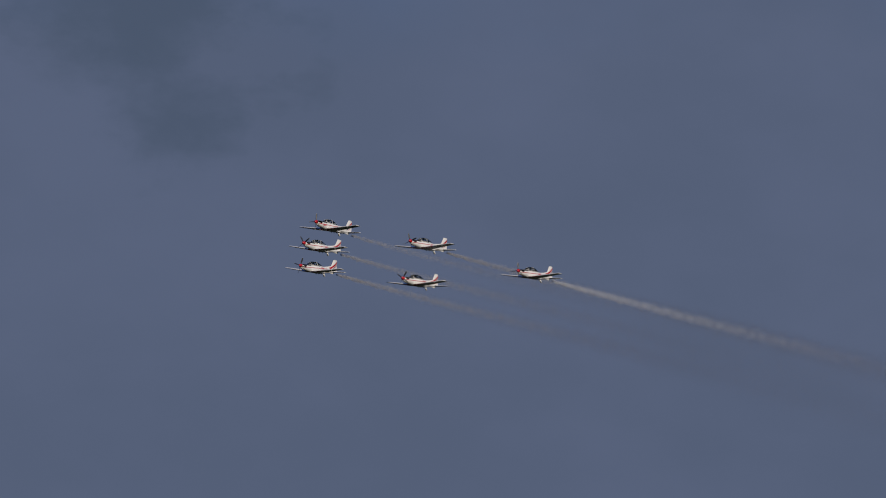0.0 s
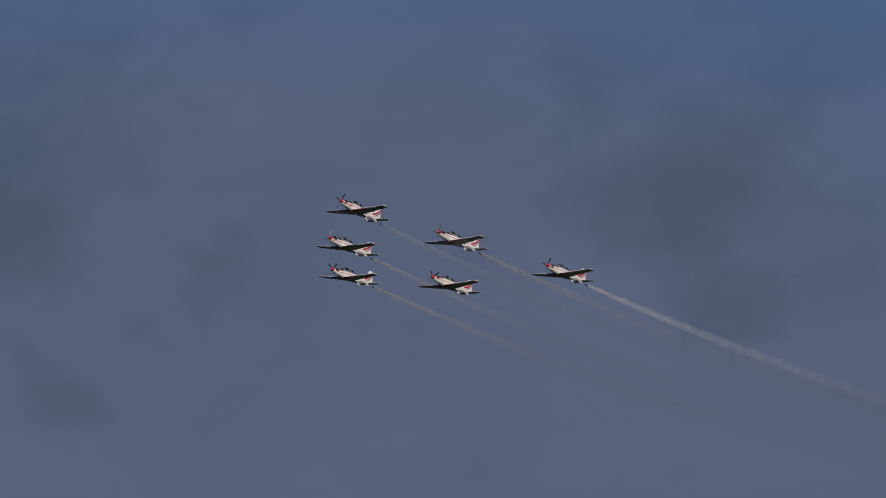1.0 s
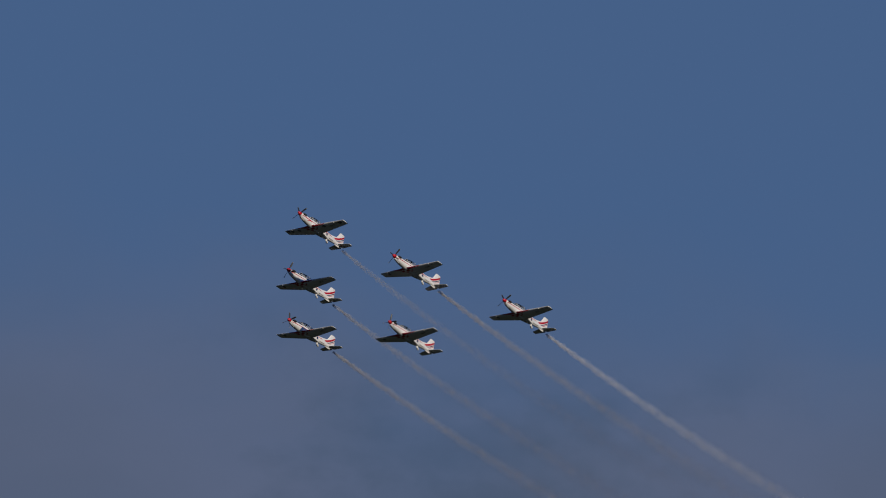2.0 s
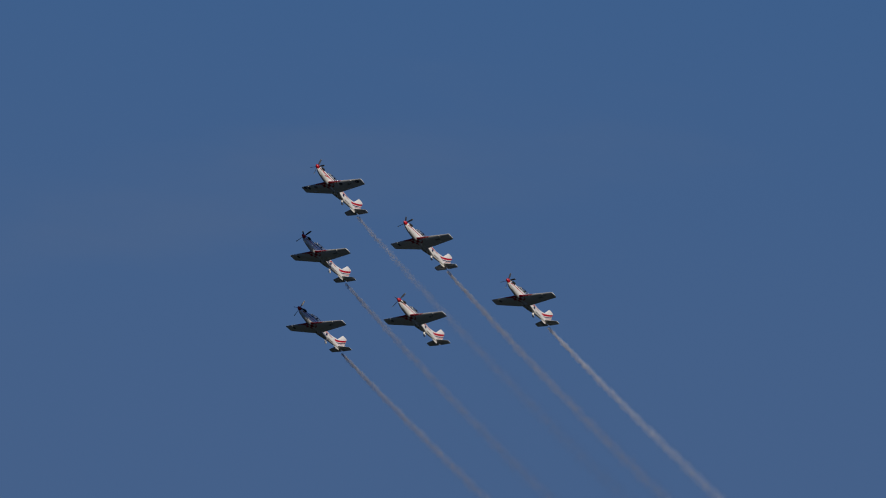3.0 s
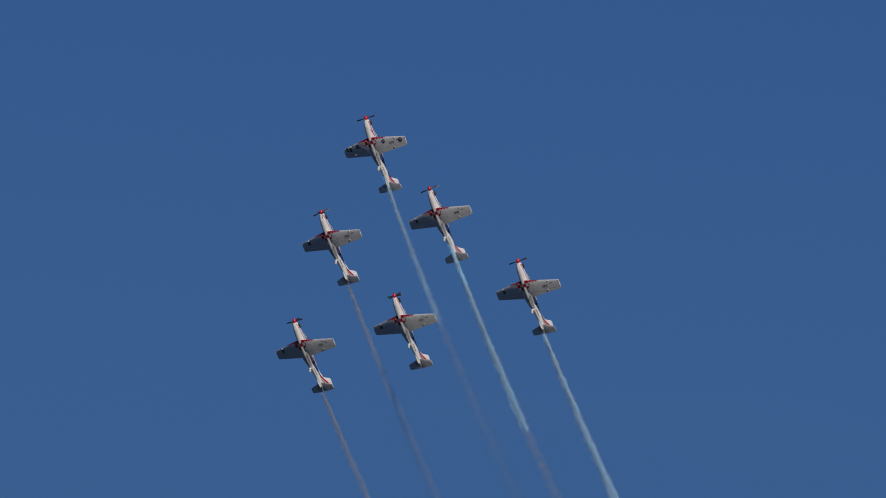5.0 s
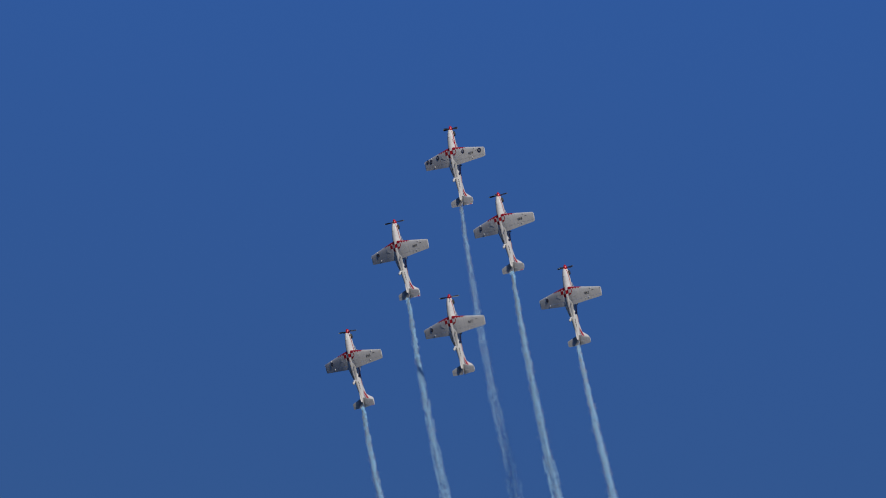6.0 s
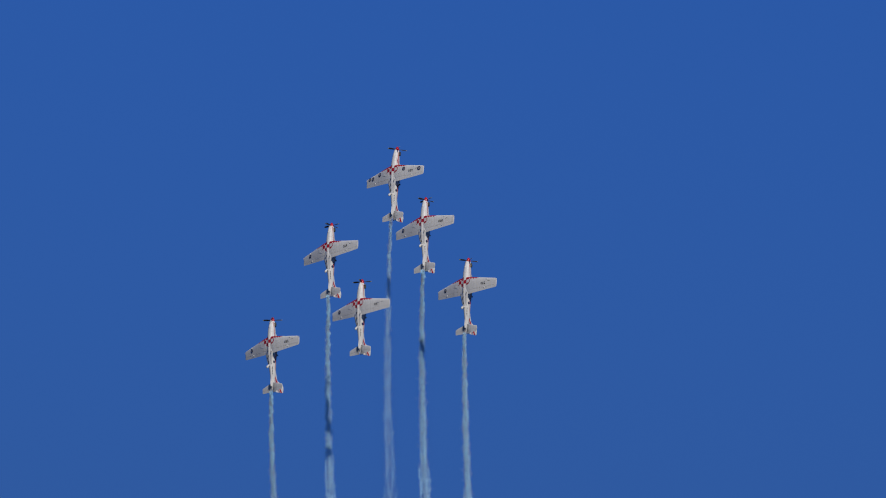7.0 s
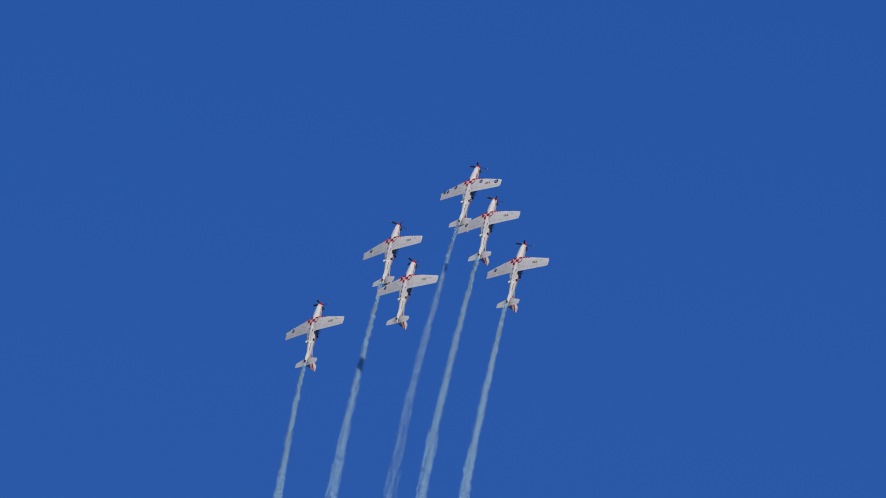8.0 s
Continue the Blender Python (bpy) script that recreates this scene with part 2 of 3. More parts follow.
PAINT_WING = airframe_paint("white_paint_red_checks", "wing")
PAINT_BODY = airframe_paint("white_paint_red_lines", "fuselage")
PAINT_FIN = airframe_paint("white_paint_red_sweeps", "fin")
PAINT = airframe_paint("white_paint", "plain")
PAINT_TAIL = airframe_paint("sooty_shaded_white_paint", "tail")
RED_PAINT = plain("red_paint", (0.52, 0.010, 0.02), 0.3, vary=0.15)
NAVY_PAINT = plain("navy_paint", (0.02, 0.024, 0.075), 0.4)
PALE_BLUE = plain("white_marking", (0.7, 0.7, 0.7), 0.4)
BLADE_PAINT = plain("blade_paint", (0.03, 0.03, 0.033), 0.4)
TIP_GREY = plain("grey_tip_paint", (0.32, 0.34, 0.36), 0.5)
SOOT = plain("sooty_steel", (0.05, 0.045, 0.04), 0.55, 0.6)
DARK = plain("cockpit_black", (0.02, 0.02, 0.022), 0.7)
SEAT_CLOTH = plain("seat_cloth", (0.06, 0.065, 0.05), 0.9)
INK = plain("black_marking", (0.012, 0.012, 0.014), 0.75)
GLASS = glass()
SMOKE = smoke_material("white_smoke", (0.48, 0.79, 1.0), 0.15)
SMOKE_GREY = smoke_material("grey_smoke", (0.80, 0.81, 0.82))
SMOKE_WARM = smoke_material("thin_warm_smoke", (0.62, 0.61, 0.60))
SMOKE_OLD = smoke_material("stale_brown_smoke", (0.21, 0.158, 0.13))


# ---- ground ----
def make_ground():
    bm = bmesh.new()
    rings, spokes = (0, 20, 60, 150, 400, 1000, 2200, 4600, 12000, 30000, 70000), 48
    loops = []
    for r in rings[1:]:
        loops.append([bm.verts.new((r * math.cos(a), r * math.sin(a), 0.25 * noise.noise((r * 0.02, a * 2, 0)) - 0.1))
                      for a in (2 * math.pi * k / spokes for k in range(spokes))])
    mid = bm.verts.new((0, 0, 0))
    for k in range(spokes):
        bm.faces.new((mid, loops[0][k], loops[0][(k + 1) % spokes]))
        for a, b in zip(loops, loops[1:]):
            bm.faces.new((a[k], b[k], b[(k + 1) % spokes], a[(k + 1) % spokes]))
    me = bpy.data.meshes.new("ground")
    bm.to_mesh(me)
    bm.free()
    me.materials.append(dark_ground_material())
    tagged(new("ground", me), "unseen dark ground reaching to the horizon", "ground", kind="structure")


make_ground()


# ---- the aeroplane: x ahead, y to port, z up ----
def part(name, bm, material, parent, label="", smooth=True):
    """Links a bmesh as one mesh object under a thing or a part."""
    me = bpy.data.meshes.new(name)
    bmesh.ops.recalc_face_normals(bm, faces=bm.faces)
    for f in bm.faces:
        f.smooth = smooth
    for e in bm.edges:
        e.smooth = e.calc_face_angle(0.0) < radians(38)
    bm.to_mesh(me)
    bm.free()
    me.materials.append(material)
    ob = new(name, me)
    ob.parent = parent
    if label:
        tagged(ob, label)
    return ob


def loft(sections, closed=True, caps=True):
    """A skin over rings of equal length."""
    bm = bmesh.new()
    rings = [[bm.verts.new(p) for p in s] for s in sections]
    for a, b in zip(rings, rings[1:]):
        n = len(a)
        for k in range(n if closed else n - 1):
            bm.faces.new((a[k], a[(k + 1) % n], b[(k + 1) % n], b[k]))
    if caps:
        bm.faces.new(rings[0])
        bm.faces.new(list(reversed(rings[-1])))
    return bm


def foil_half(u):
    return 5 * (0.2969 * math.sqrt(max(u, 0)) - 0.126 * u - 0.3516 * u * u + 0.2843 * u ** 3 - 0.1036 * u ** 4)


def foil(chord, thick, u0=0.0, u1=1.0, steps=9):
    """(u, height) round an aerofoil from u1 over the top to u0 and back below."""
    us = [u0 + (u1 - u0) * (1 - math.cos(math.pi * k / steps)) / 2 for k in range(steps + 1)]
    top = [(u, (1.15 * foil_half(u) * thick + 0.02 * math.sin(math.pi * u)) * chord) for u in reversed(us)]
    low = [(u, (-0.85 * foil_half(u) * thick + 0.012 * math.sin(math.pi * u)) * chord) for u in (us[1:] if u0 == 0 else us)]
    return top + low


KINK, TIP = 0.9, 5.06


def wing_at(y):
    """Leading edge, chord, height and thickness of the wing at the span y >= 0."""
    k = min(max((y - 0.5) / (TIP - 0.5), 0), 1)
    return 1.00 - 0.79 * k, 2.22 - 1.12 * k, -0.30 + max(y - KINK, 0) * math.tan(radians(7)), 0.155 - 0.035 * k


def wing_strip(spans, side, u0, u1, shrink=1.0):
    rings = []
    for y in spans:
        lead, chord, h, thick = wing_at(y)
        rings.append([(lead - u * chord, side * y, h + v * shrink) for u, v in foil(chord, thick, u0, u1)])
    return loft(rings)


def wing_under(x, y):
    lead, chord, h, thick = wing_at(abs(y))
    u = min(max((lead - x) / chord, 0.01), 1)
    return h + (-0.85 * foil_half(u) * thick + 0.012 * math.sin(math.pi * u)) * chord


def oval(x, half, low, high, n=24, square=2.3):
    mid, tall = (low + high) / 2, (high - low) / 2
    ring = []
    for k in range(n):
        a = 2 * math.pi * k / n
        c, s = math.cos(a), math.sin(a)
        ring.append((x, half * math.copysign(abs(c) ** (2 / square), c), mid + tall * math.copysign(abs(s) ** (2 / square), s)))
    return ring


FUSELAGE = ((3.13, 0.26, -0.02, 0.5), (2.98, 0.32, -0.10, 0.52), (2.75, 0.37, -0.21, 0.545), (2.3, 0.41, -0.31, 0.57), (1.7, 0.44, -0.40, 0.62),
            (1.1, 0.46, -0.46, 0.67), (0.3, 0.47, -0.49, 0.71), (-0.7, 0.47, -0.48, 0.73), (-1.5, 0.44, -0.43, 0.73), (-2.4, 0.38, -0.32, 0.715),
            (-3.4, 0.29, -0.17, 0.685), (-4.4, 0.20, -0.01, 0.64), (-5.2, 0.13, 0.13, 0.585), (-5.75, 0.07, 0.23, 0.52), (-6.08, 0.025, 0.31, 0.45))


def skin_at(x):
    """Half width, bottom and top of the fuselage at x."""
    xs = [-f[0] for f in FUSELAGE]
    return [float(np.interp(-x, xs, [f[k] for f in FUSELAGE])) for k in (1, 2, 3)]


def tube(points, radii, n=10):
    """A round pipe along points."""
    rings = []
    for k, p in enumerate(points):
        p = Vector(p)
        d = (Vector(points[min(k + 1, len(points) - 1)]) - Vector(points[max(k - 1, 0)])).normalized()
        a = d.orthogonal().normalized()
        b = d.cross(a)
        rings.append([p + radii[k] * (math.cos(t) * a + math.sin(t) * b) for t in (2 * math.pi * j / n for j in range(n))])
    return loft(rings)


def slab(outline, thick, along):
    """A plate with the given outline, thick along the axis given, thinned at its rim."""
    a = Vector(along)
    mid = sum((Vector(p) for p in outline), Vector()) / len(outline)
    rings = []
    for off, grow in ((-0.5, 0.86), (-0.3, 0.97), (0.0, 1.0), (0.3, 0.97), (0.5, 0.86)):
        rings.append([mid + (Vector(p) - mid) * grow + a * thick * off for p in outline])
    return loft(rings)


def box(centre, size, bevel=0.02):
    bm = bmesh.new()
    bmesh.ops.create_cube(bm, size=1.0, matrix=Matrix.Translation(centre) @ Matrix.Diagonal((*size, 1)))
    bmesh.ops.bevel(bm, geom=bm.edges[:], offset=bevel, segments=2, affect="EDGES")
    return bm


def disc_under(x, y, r0, r1, drop, n=20):
    """A flat ring that lies on the wing's underside."""
    bm = bmesh.new()
    rows = []
    for k in range(n):
        a = 2 * math.pi * k / n
        pair = []
        for r in (r0, r1):
            px, py = x + r * math.cos(a), y + r * math.sin(a)
            pair.append(bm.verts.new((px, py, wing_under(px, py) - drop)))
        rows.append(pair)
    for k in range(n):
        a, b = rows[k], rows[(k + 1) % n]
        bm.faces.new((a[0], a[1], b[1], b[0]))
    if r0 == 0:
        bmesh.ops.remove_doubles(bm, verts=bm.verts, dist=0.001)
    return bm


def build_propeller(plane):
    spin = []
    for k, x in enumerate((3.24, 3.30, 3.42, 3.55, 3.66, 3.74, 3.775)):
        r = (0.255, 0.26, 0.245, 0.205, 0.145, 0.07, 0.012)[k]
        spin.append([(x - 3.4, r * math.cos(a), r * math.sin(a)) for a in (2 * math.pi * j / 20 for j in range(20))])
    prop = part("propeller", loft(spin), RED_PAINT, plane, "four-bladed propeller with glossy red spinner")
    prop.location = (3.31, 0, 0.26)
    for k in range(4):
        rings = []
        for r, c, twist, th in ((0.2, 0.10, 60, 0.07), (0.38, 0.15, 52, 0.05), (0.65, 0.22, 42, 0.035), (0.95, 0.21, 34, 0.026), (1.14, 0.17, 29, 0.02), (1.21, 0.09, 28, 0.012)):
            ring = []
            for j in range(10):
                a = 2 * math.pi * j / 10
                u, v = c / 2 * math.cos(a), th / 2 * math.sin(a)
                t = radians(90 - twist)
                p = Vector((u * math.sin(t) * -1 + v * math.cos(t), u * math.cos(t) + v * math.sin(t), r))
                ring.append(Matrix.Rotation(math.pi / 2 * k, 3, "X") @ p)
            rings.append(ring)
        blade = part("blade", loft(rings), BLADE_PAINT, prop)
        tip = [[Matrix.Rotation(math.pi / 2 * k, 3, "X") @ Vector(p) for p in ring] for ring in
               ([(-0.035, -0.055, 1.13), (0.045, -0.05, 1.13), (0.05, 0.06, 1.13), (-0.03, 0.055, 1.13)], [(-0.02, -0.035, 1.22), (0.025, -0.03, 1.22), (0.03, 0.035, 1.22), (-0.015, 0.03, 1.22)])]
        part("blade_tip", loft(tip), TIP_GREY, prop, "pale blade tip")
    return prop


def build_aeroplane():
    plane = new("aeroplane")
    body = part("fuselage", loft([oval(*f) for f in FUSELAGE]), PAINT_BODY, plane, "white fuselage with thin red line")
    # cooling intake under the spinner
    part("intake", loft([oval(3.2, 0.13, -0.10, 0.0, 14), oval(2.9, 0.16, -0.21, -0.04, 14), oval(2.3, 0.14, -0.34, -0.2, 14)]), PAINT, body, "white chin air intake")
    # canopy and cockpit
    rings = []
    for x, half, high in ((1.62, 0.06, 0.68), (1.35, 0.23, 0.83), (1.0, 0.31, 1.01), (0.55, 0.34, 1.15), (0.0, 0.35, 1.22), (-0.6, 0.35, 1.21), (-1.1, 0.33, 1.14), (-1.6, 0.25, 0.98), (-2.1, 0.12, 0.79)):
        base = 0.61
        rings.append([(x, half * math.cos(a), base + (high - base) * math.sin(a) ** 0.8) for a in (math.pi * k / 14 for k in range(15))])
    canopy = part("canopy", loft(rings, closed=False, caps=False), GLASS, plane, "tinted bubble canopy")
    for x, half, high in ((1.0, 0.315, 1.02), (-0.45, 0.355, 1.225)):
        arch = [(x, half * math.cos(a), 0.61 + (high - 0.61) * math.sin(a) ** 0.8) for a in (math.pi * k / 14 for k in range(15))]
        part("canopy_bow", tube(arch, [0.02] * 15, 6), PAINT, canopy, "white canopy bow")
    for side in (-1, 1):
        rail = [(x, side * h, 0.66 + 0.015 * abs(x)) for x, h in ((1.5, 0.2), (1.0, 0.33), (0.0, 0.37), (-1.0, 0.35), (-1.8, 0.2))]
        part("canopy_rail", tube(rail, [0.022] * 5, 6), PAINT, canopy, "white canopy rail")
    part("cockpit_tub", loft([oval(1.3, 0.18, 0.5, 0.70, 12), oval(0.8, 0.31, 0.5, 0.76, 12), oval(-1.2, 0.31, 0.5, 0.78, 12), oval(-1.8, 0.16, 0.5, 0.76, 12)]), DARK, plane, "black cockpit interior")
    for x in (0.25, -0.95):
        seat = part("seat", box((x, 0, 0.83), (0.34, 0.34, 0.12), 0.04), SEAT_CLOTH, plane, "olive ejection seat")
        part("seat_back", box((x - 0.2, 0, 0.94), (0.12, 0.32, 0.32), 0.04), SEAT_CLOTH, seat)
        part("headrest", box((x - 0.2, 0, 1.10), (0.1, 0.18, 0.1), 0.03), DARK, seat, "black headrest")
        part("instrument_hood", loft([oval(x + 0.72, 0.24, 0.70, 0.84, 12), oval(x + 0.5, 0.25, 0.70, 0.90, 12)]), DARK, plane, "black instrument hood")
    # wings
    for side in (1, -1):
        wing = part("wing", wing_strip((0.0, 0.5, 0.9, 2.0, 3.2, 4.2, 4.86), side, 0.0, 0.755), PAINT_WING, plane, "white wing with red chequers at the root")
        part("flap", wing_strip((0.56, 0.9, 1.8, 2.62), side, 0.765, 1.0), PAINT, wing)
        part("aileron", wing_strip((2.66, 3.4, 4.2, 4.84), side, 0.765, 1.0), PAINT, wing)
        tip = []
        for y, grow in ((4.868, 1.0), (4.96, 0.93), (5.03, 0.72), (5.06, 0.4)):
            lead, chord, h, thick = wing_at(y)
            tip.append([(lead - chord * (0.5 + (u - 0.5) * (0.7 + 0.3 * grow)), side * y, h + v * grow) for u, v in foil(chord, thick)])
        part("wing_tip", loft(tip), PAINT, wing, "white wing tip")
        part("position_light", tube([(0.20, side * 4.98, 0.15), (0.08, side * 5.05, 0.15), (-0.10, side * 5.05, 0.16)], [0.010, 0.016, 0.010], 8), PALE_BLUE, wing)
        for x, y in ((0.33, 3.6), (-0.72, 3.2)):
            z = wing_under(x, y)
            part("fairing", tube([(x + 0.1, side * y, z), (x + 0.04, side * y, z - 0.03), (x - 0.05, side * y, z - 0.02), (x - 0.11, side * y, z + 0.02)], [0.01, 0.045, 0.04, 0.01], 8), PAINT, wing, "small white fairing")
        # the closed wheel bay
        x, y = 0.05, 1.0
        outline = [(x + a, side * (y + b), wing_under(x + a, y + b) - 0.008) for a, b in ((0.32, -0.42), (0.32, 0.75), (-0.05, 0.8), (-0.32, 0.1), (-0.3, -0.42))]
        part("gear_door", slab(outline, 0.02, (0, 0, 1)), PAINT_WING, wing, smooth=False)
        # fairing of the wing into the flank
        rings = []
        for x, y, low, high in ((-0.6, 0.62, -0.40, -0.12), (-1.0, 0.68, -0.40, -0.16), (-1.45, 0.60, -0.38, -0.14), (-1.95, 0.47, -0.33, -0.12), (-2.5, 0.33, -0.24, -0.08)):
            rings.append([(x, side * 0.2, high), (x, side * (0.25 + y) / 2, high), (x, side * y * 0.97, (high + low) / 2 + 0.03), (x, side * y, (high + low) / 2 - 0.03), (x, side * (0.25 + y) / 2, low), (x, side * 0.2, low)])
        part("root_fairing", loft(rings), PAINT, plane, "white wing root fairing")
        # tailplane
        rings = []
        for y, lead, chord in ((0.0, -4.78, 1.26), (0.9, -5.03, 0.97), (1.7, -5.25, 0.71), (1.83, -5.33, 0.58)):
            rings.append([(lead - u * chord, side * y, 0.24 + v) for u, v in foil(chord, 0.1, 0.0, 0.58)])
        tail = part("tailplane", loft(rings), PAINT_TAIL, plane, "white tailplane, sooty with painted shade beside the tail cone")
        rings = []
        for y, lead, chord in ((0.12, -4.81, 1.22), (0.9, -5.03, 0.97), (1.7, -5.25, 0.71), (1.83, -5.33, 0.58)):
            rings.append([(lead - u * chord, side * y, 0.24 + v) for u, v in foil(chord, 0.1, 0.60, 1.0)])
        part("elevator", loft(rings), PAINT_TAIL, tail)
        # exhaust stub low on the cowling
        part("exhaust", tube([(2.95, side * 0.24, 0.36), (2.86, side * 0.37, 0.36), (2.66, side * 0.44, 0.35), (2.42, side * 0.47, 0.33)], [0.11, 0.135, 0.13, 0.11], 12), SOOT, plane, "sooty exhaust stub")
    # fin and rudder
    def upright(rows, u0, u1):
        return loft([[(lead - u * chord, v, z) for u, v in foil(chord, 0.09, u0, u1)] for z, lead, chord in rows])
    fin = part("fin", upright(((0.5, -3.75, 2.15), (1.0, -4.40, 1.52), (1.5, -4.70, 1.18), (1.93, -4.92, 0.94), (2.02, -5.03, 0.76)), 0.0, 0.6), PAINT_FIN, plane, "white fin with swept red stripes")
    part("rudder", upright(((0.5, -3.75, 2.19), (1.0, -4.40, 1.55), (1.5, -4.70, 1.2), (1.93, -4.92, 0.96), (2.02, -5.03, 0.77)), 0.615, 1.0), PAINT_FIN, fin, "white rudder with red stripes")
    part("dorsal_fillet", loft([[(-2.7, 0.02, 0.68), (-2.7, -0.02, 0.68), (-2.7, 0.0, 0.73)], [(-3.6, 0.07, 0.62), (-3.6, -0.07, 0.62), (-3.6, 0.0, 0.86)], [(-4.6, 0.08, 0.56), (-4.6, -0.08, 0.56), (-4.6, 0.0, 1.10)]]), PAINT_FIN, fin)
    part("ventral_fin", slab([(-3.9, 0, -0.02), (-5.3, 0, 0.2), (-5.35, 0, -0.05), (-4.9, 0, -0.12)], 0.05, (0, 1, 0)), PAINT, plane)
    # smoke outlet, aerials
    part("smoke_pipe", tube([(-2.70, 0.0, -0.28), (-2.74, 0.0, -0.40), (-2.86, 0.0, -0.55), (-3.02, 0.0, -0.64), (-3.10, 0.0, -0.66)], [0.12, 0.15, 0.165, 0.13, 0.05], 14), PAINT, plane, "white smoke outlet under the belly")
    for x in (-0.75, -1.45, -2.15):
        low = skin_at(x)[1]
        part("blade_aerial", slab([(x + 0.14, 0, low + 0.03), (x - 0.16, 0, low + 0.03), (x - 0.20, 0, low - 0.10), (x - 0.05, 0, low - 0.10)], 0.035, (0, 1, 0)), DARK, plane, "black blade aerial")
    part("step", tube([(-0.9, 0.46, -0.28), (-1.0, 0.55, -0.48), (-1.15, 0.56, -0.5)], [0.03, 0.03, 0.03], 8), SOOT, plane, "dark boarding step")
    for side in (1, -1):
        ring = [(-2.2 + 0.17 * math.cos(a), side * (0.398 + 0.055 * 0.17 * math.cos(a)), 0.16 + 0.17 * math.sin(a)) for a in (2 * math.pi * k / 18 for k in range(18))]
        part("roundel", slab(ring, 0.016, (0, 1, 0)), NAVY_PAINT, body, "dark blue roundel")
    build_propeller(plane)
    return plane


def put_number(plane, digits):
    """The number under the port wing, read from below with the nose up."""
    wing = [o for o in plane.children if o.name.startswith("wing")][0]
    curve = bpy.data.curves.new("number", "FONT")
    curve.body, curve.size, curve.align_x, curve.align_y = digits, 0.42, "CENTER", "CENTER"
    curve.offset, curve.space_character = 0.002, 1.12
    holder = bpy.data.objects.new("number", curve)
    scene.collection.objects.link(holder)
    me = bpy.data.meshes.new_from_object(holder.evaluated_get(bpy.context.evaluated_depsgraph_get()))
    bpy.data.objects.remove(holder)
    bpy.data.curves.remove(curve)
    bm = bmesh.new()
    bm.from_mesh(me)
    bpy.data.meshes.remove(me)
    bmesh.ops.triangulate(bm, faces=bm.faces[:])
    for v in bm.verts:
        x, y = v.co.y - 0.16, v.co.x + 3.05
        v.co = (x, y, wing_under(x, y) - 0.03)
    ob = part("number", bm, INK, wing, "dark number " + digits, smooth=False)
    # small unreadable stencils, as bars
    for y0, y1, x in ((3.72, 3.84, 0.0), (3.88, 4.06, 0.02)):
        outline = [(px, py, wing_under(px, py) - 0.012) for px, py in ((x, y0), (x, y1), (x + 0.05, y1), (x + 0.05, y0))]
        part("stencil", slab(outline, 0.012, (0, 0, 1)), INK, wing, "small dark stencil", smooth=False)
    body = [o for o in plane.children if o.name.startswith("fuselage")][0]
    for side in (1, -1):
        for k in range(5):
            x = -2.85 - 0.2 * k
            spots = []
            for px, turn in ((x, -38), (x - 0.13, -38), (x - 0.13, -24), (x, -24)):
                half, low, high = skin_at(px)
                a = radians(turn)
                c, s = math.cos(a), math.sin(a)
                spots.append((px, side * half * abs(c) ** (2 / 2.3) * 1.015, (low + high) / 2 - (high - low) / 2 * abs(s) ** (2 / 2.3) * 1.015))
            part("lettering", slab(spots, 0.012, (0, side * 0.8, -0.6)), INK, body, "small dark lettering bar", smooth=False)
    return ob


def put_arrow(plane):
    """The red arrow head on the leader's flanks."""
    body = [o for o in plane.children if o.name.startswith("fuselage")][0]
    for side in (1, -1):
        for outline in (((2.45, 0.17), (1.05, 0.19), (1.05, 0.08), (2.45, 0.06)), ((1.05, 0.19), (1.85, -0.12), (2.05, -0.12), (1.3, 0.19))):
            part("arrow_bar", slab([(x, side * (skin_at(x)[0] + 0.004), z) for x, z in outline], 0.02, (0, 1, 0)), RED_PAINT, body, "red arrow marking", smooth=False)


def put_marks(plane, spots):
    """Round marks under the wings."""
    wings = [o for o in plane.children if o.name.startswith("wing")]
    for x, y, r in spots:
        wing = wings[0] if y > 0 else wings[1]
        mark = part("wing_roundel", disc_under(x, y, 0.0, r, 0.030), NAVY_PAINT, wing, "dark blue round marking", smooth=False)
        part("ring", disc_under(x, y, r * 0.30, r * 0.44, 0.036), PALE_BLUE, mark, smooth=False)


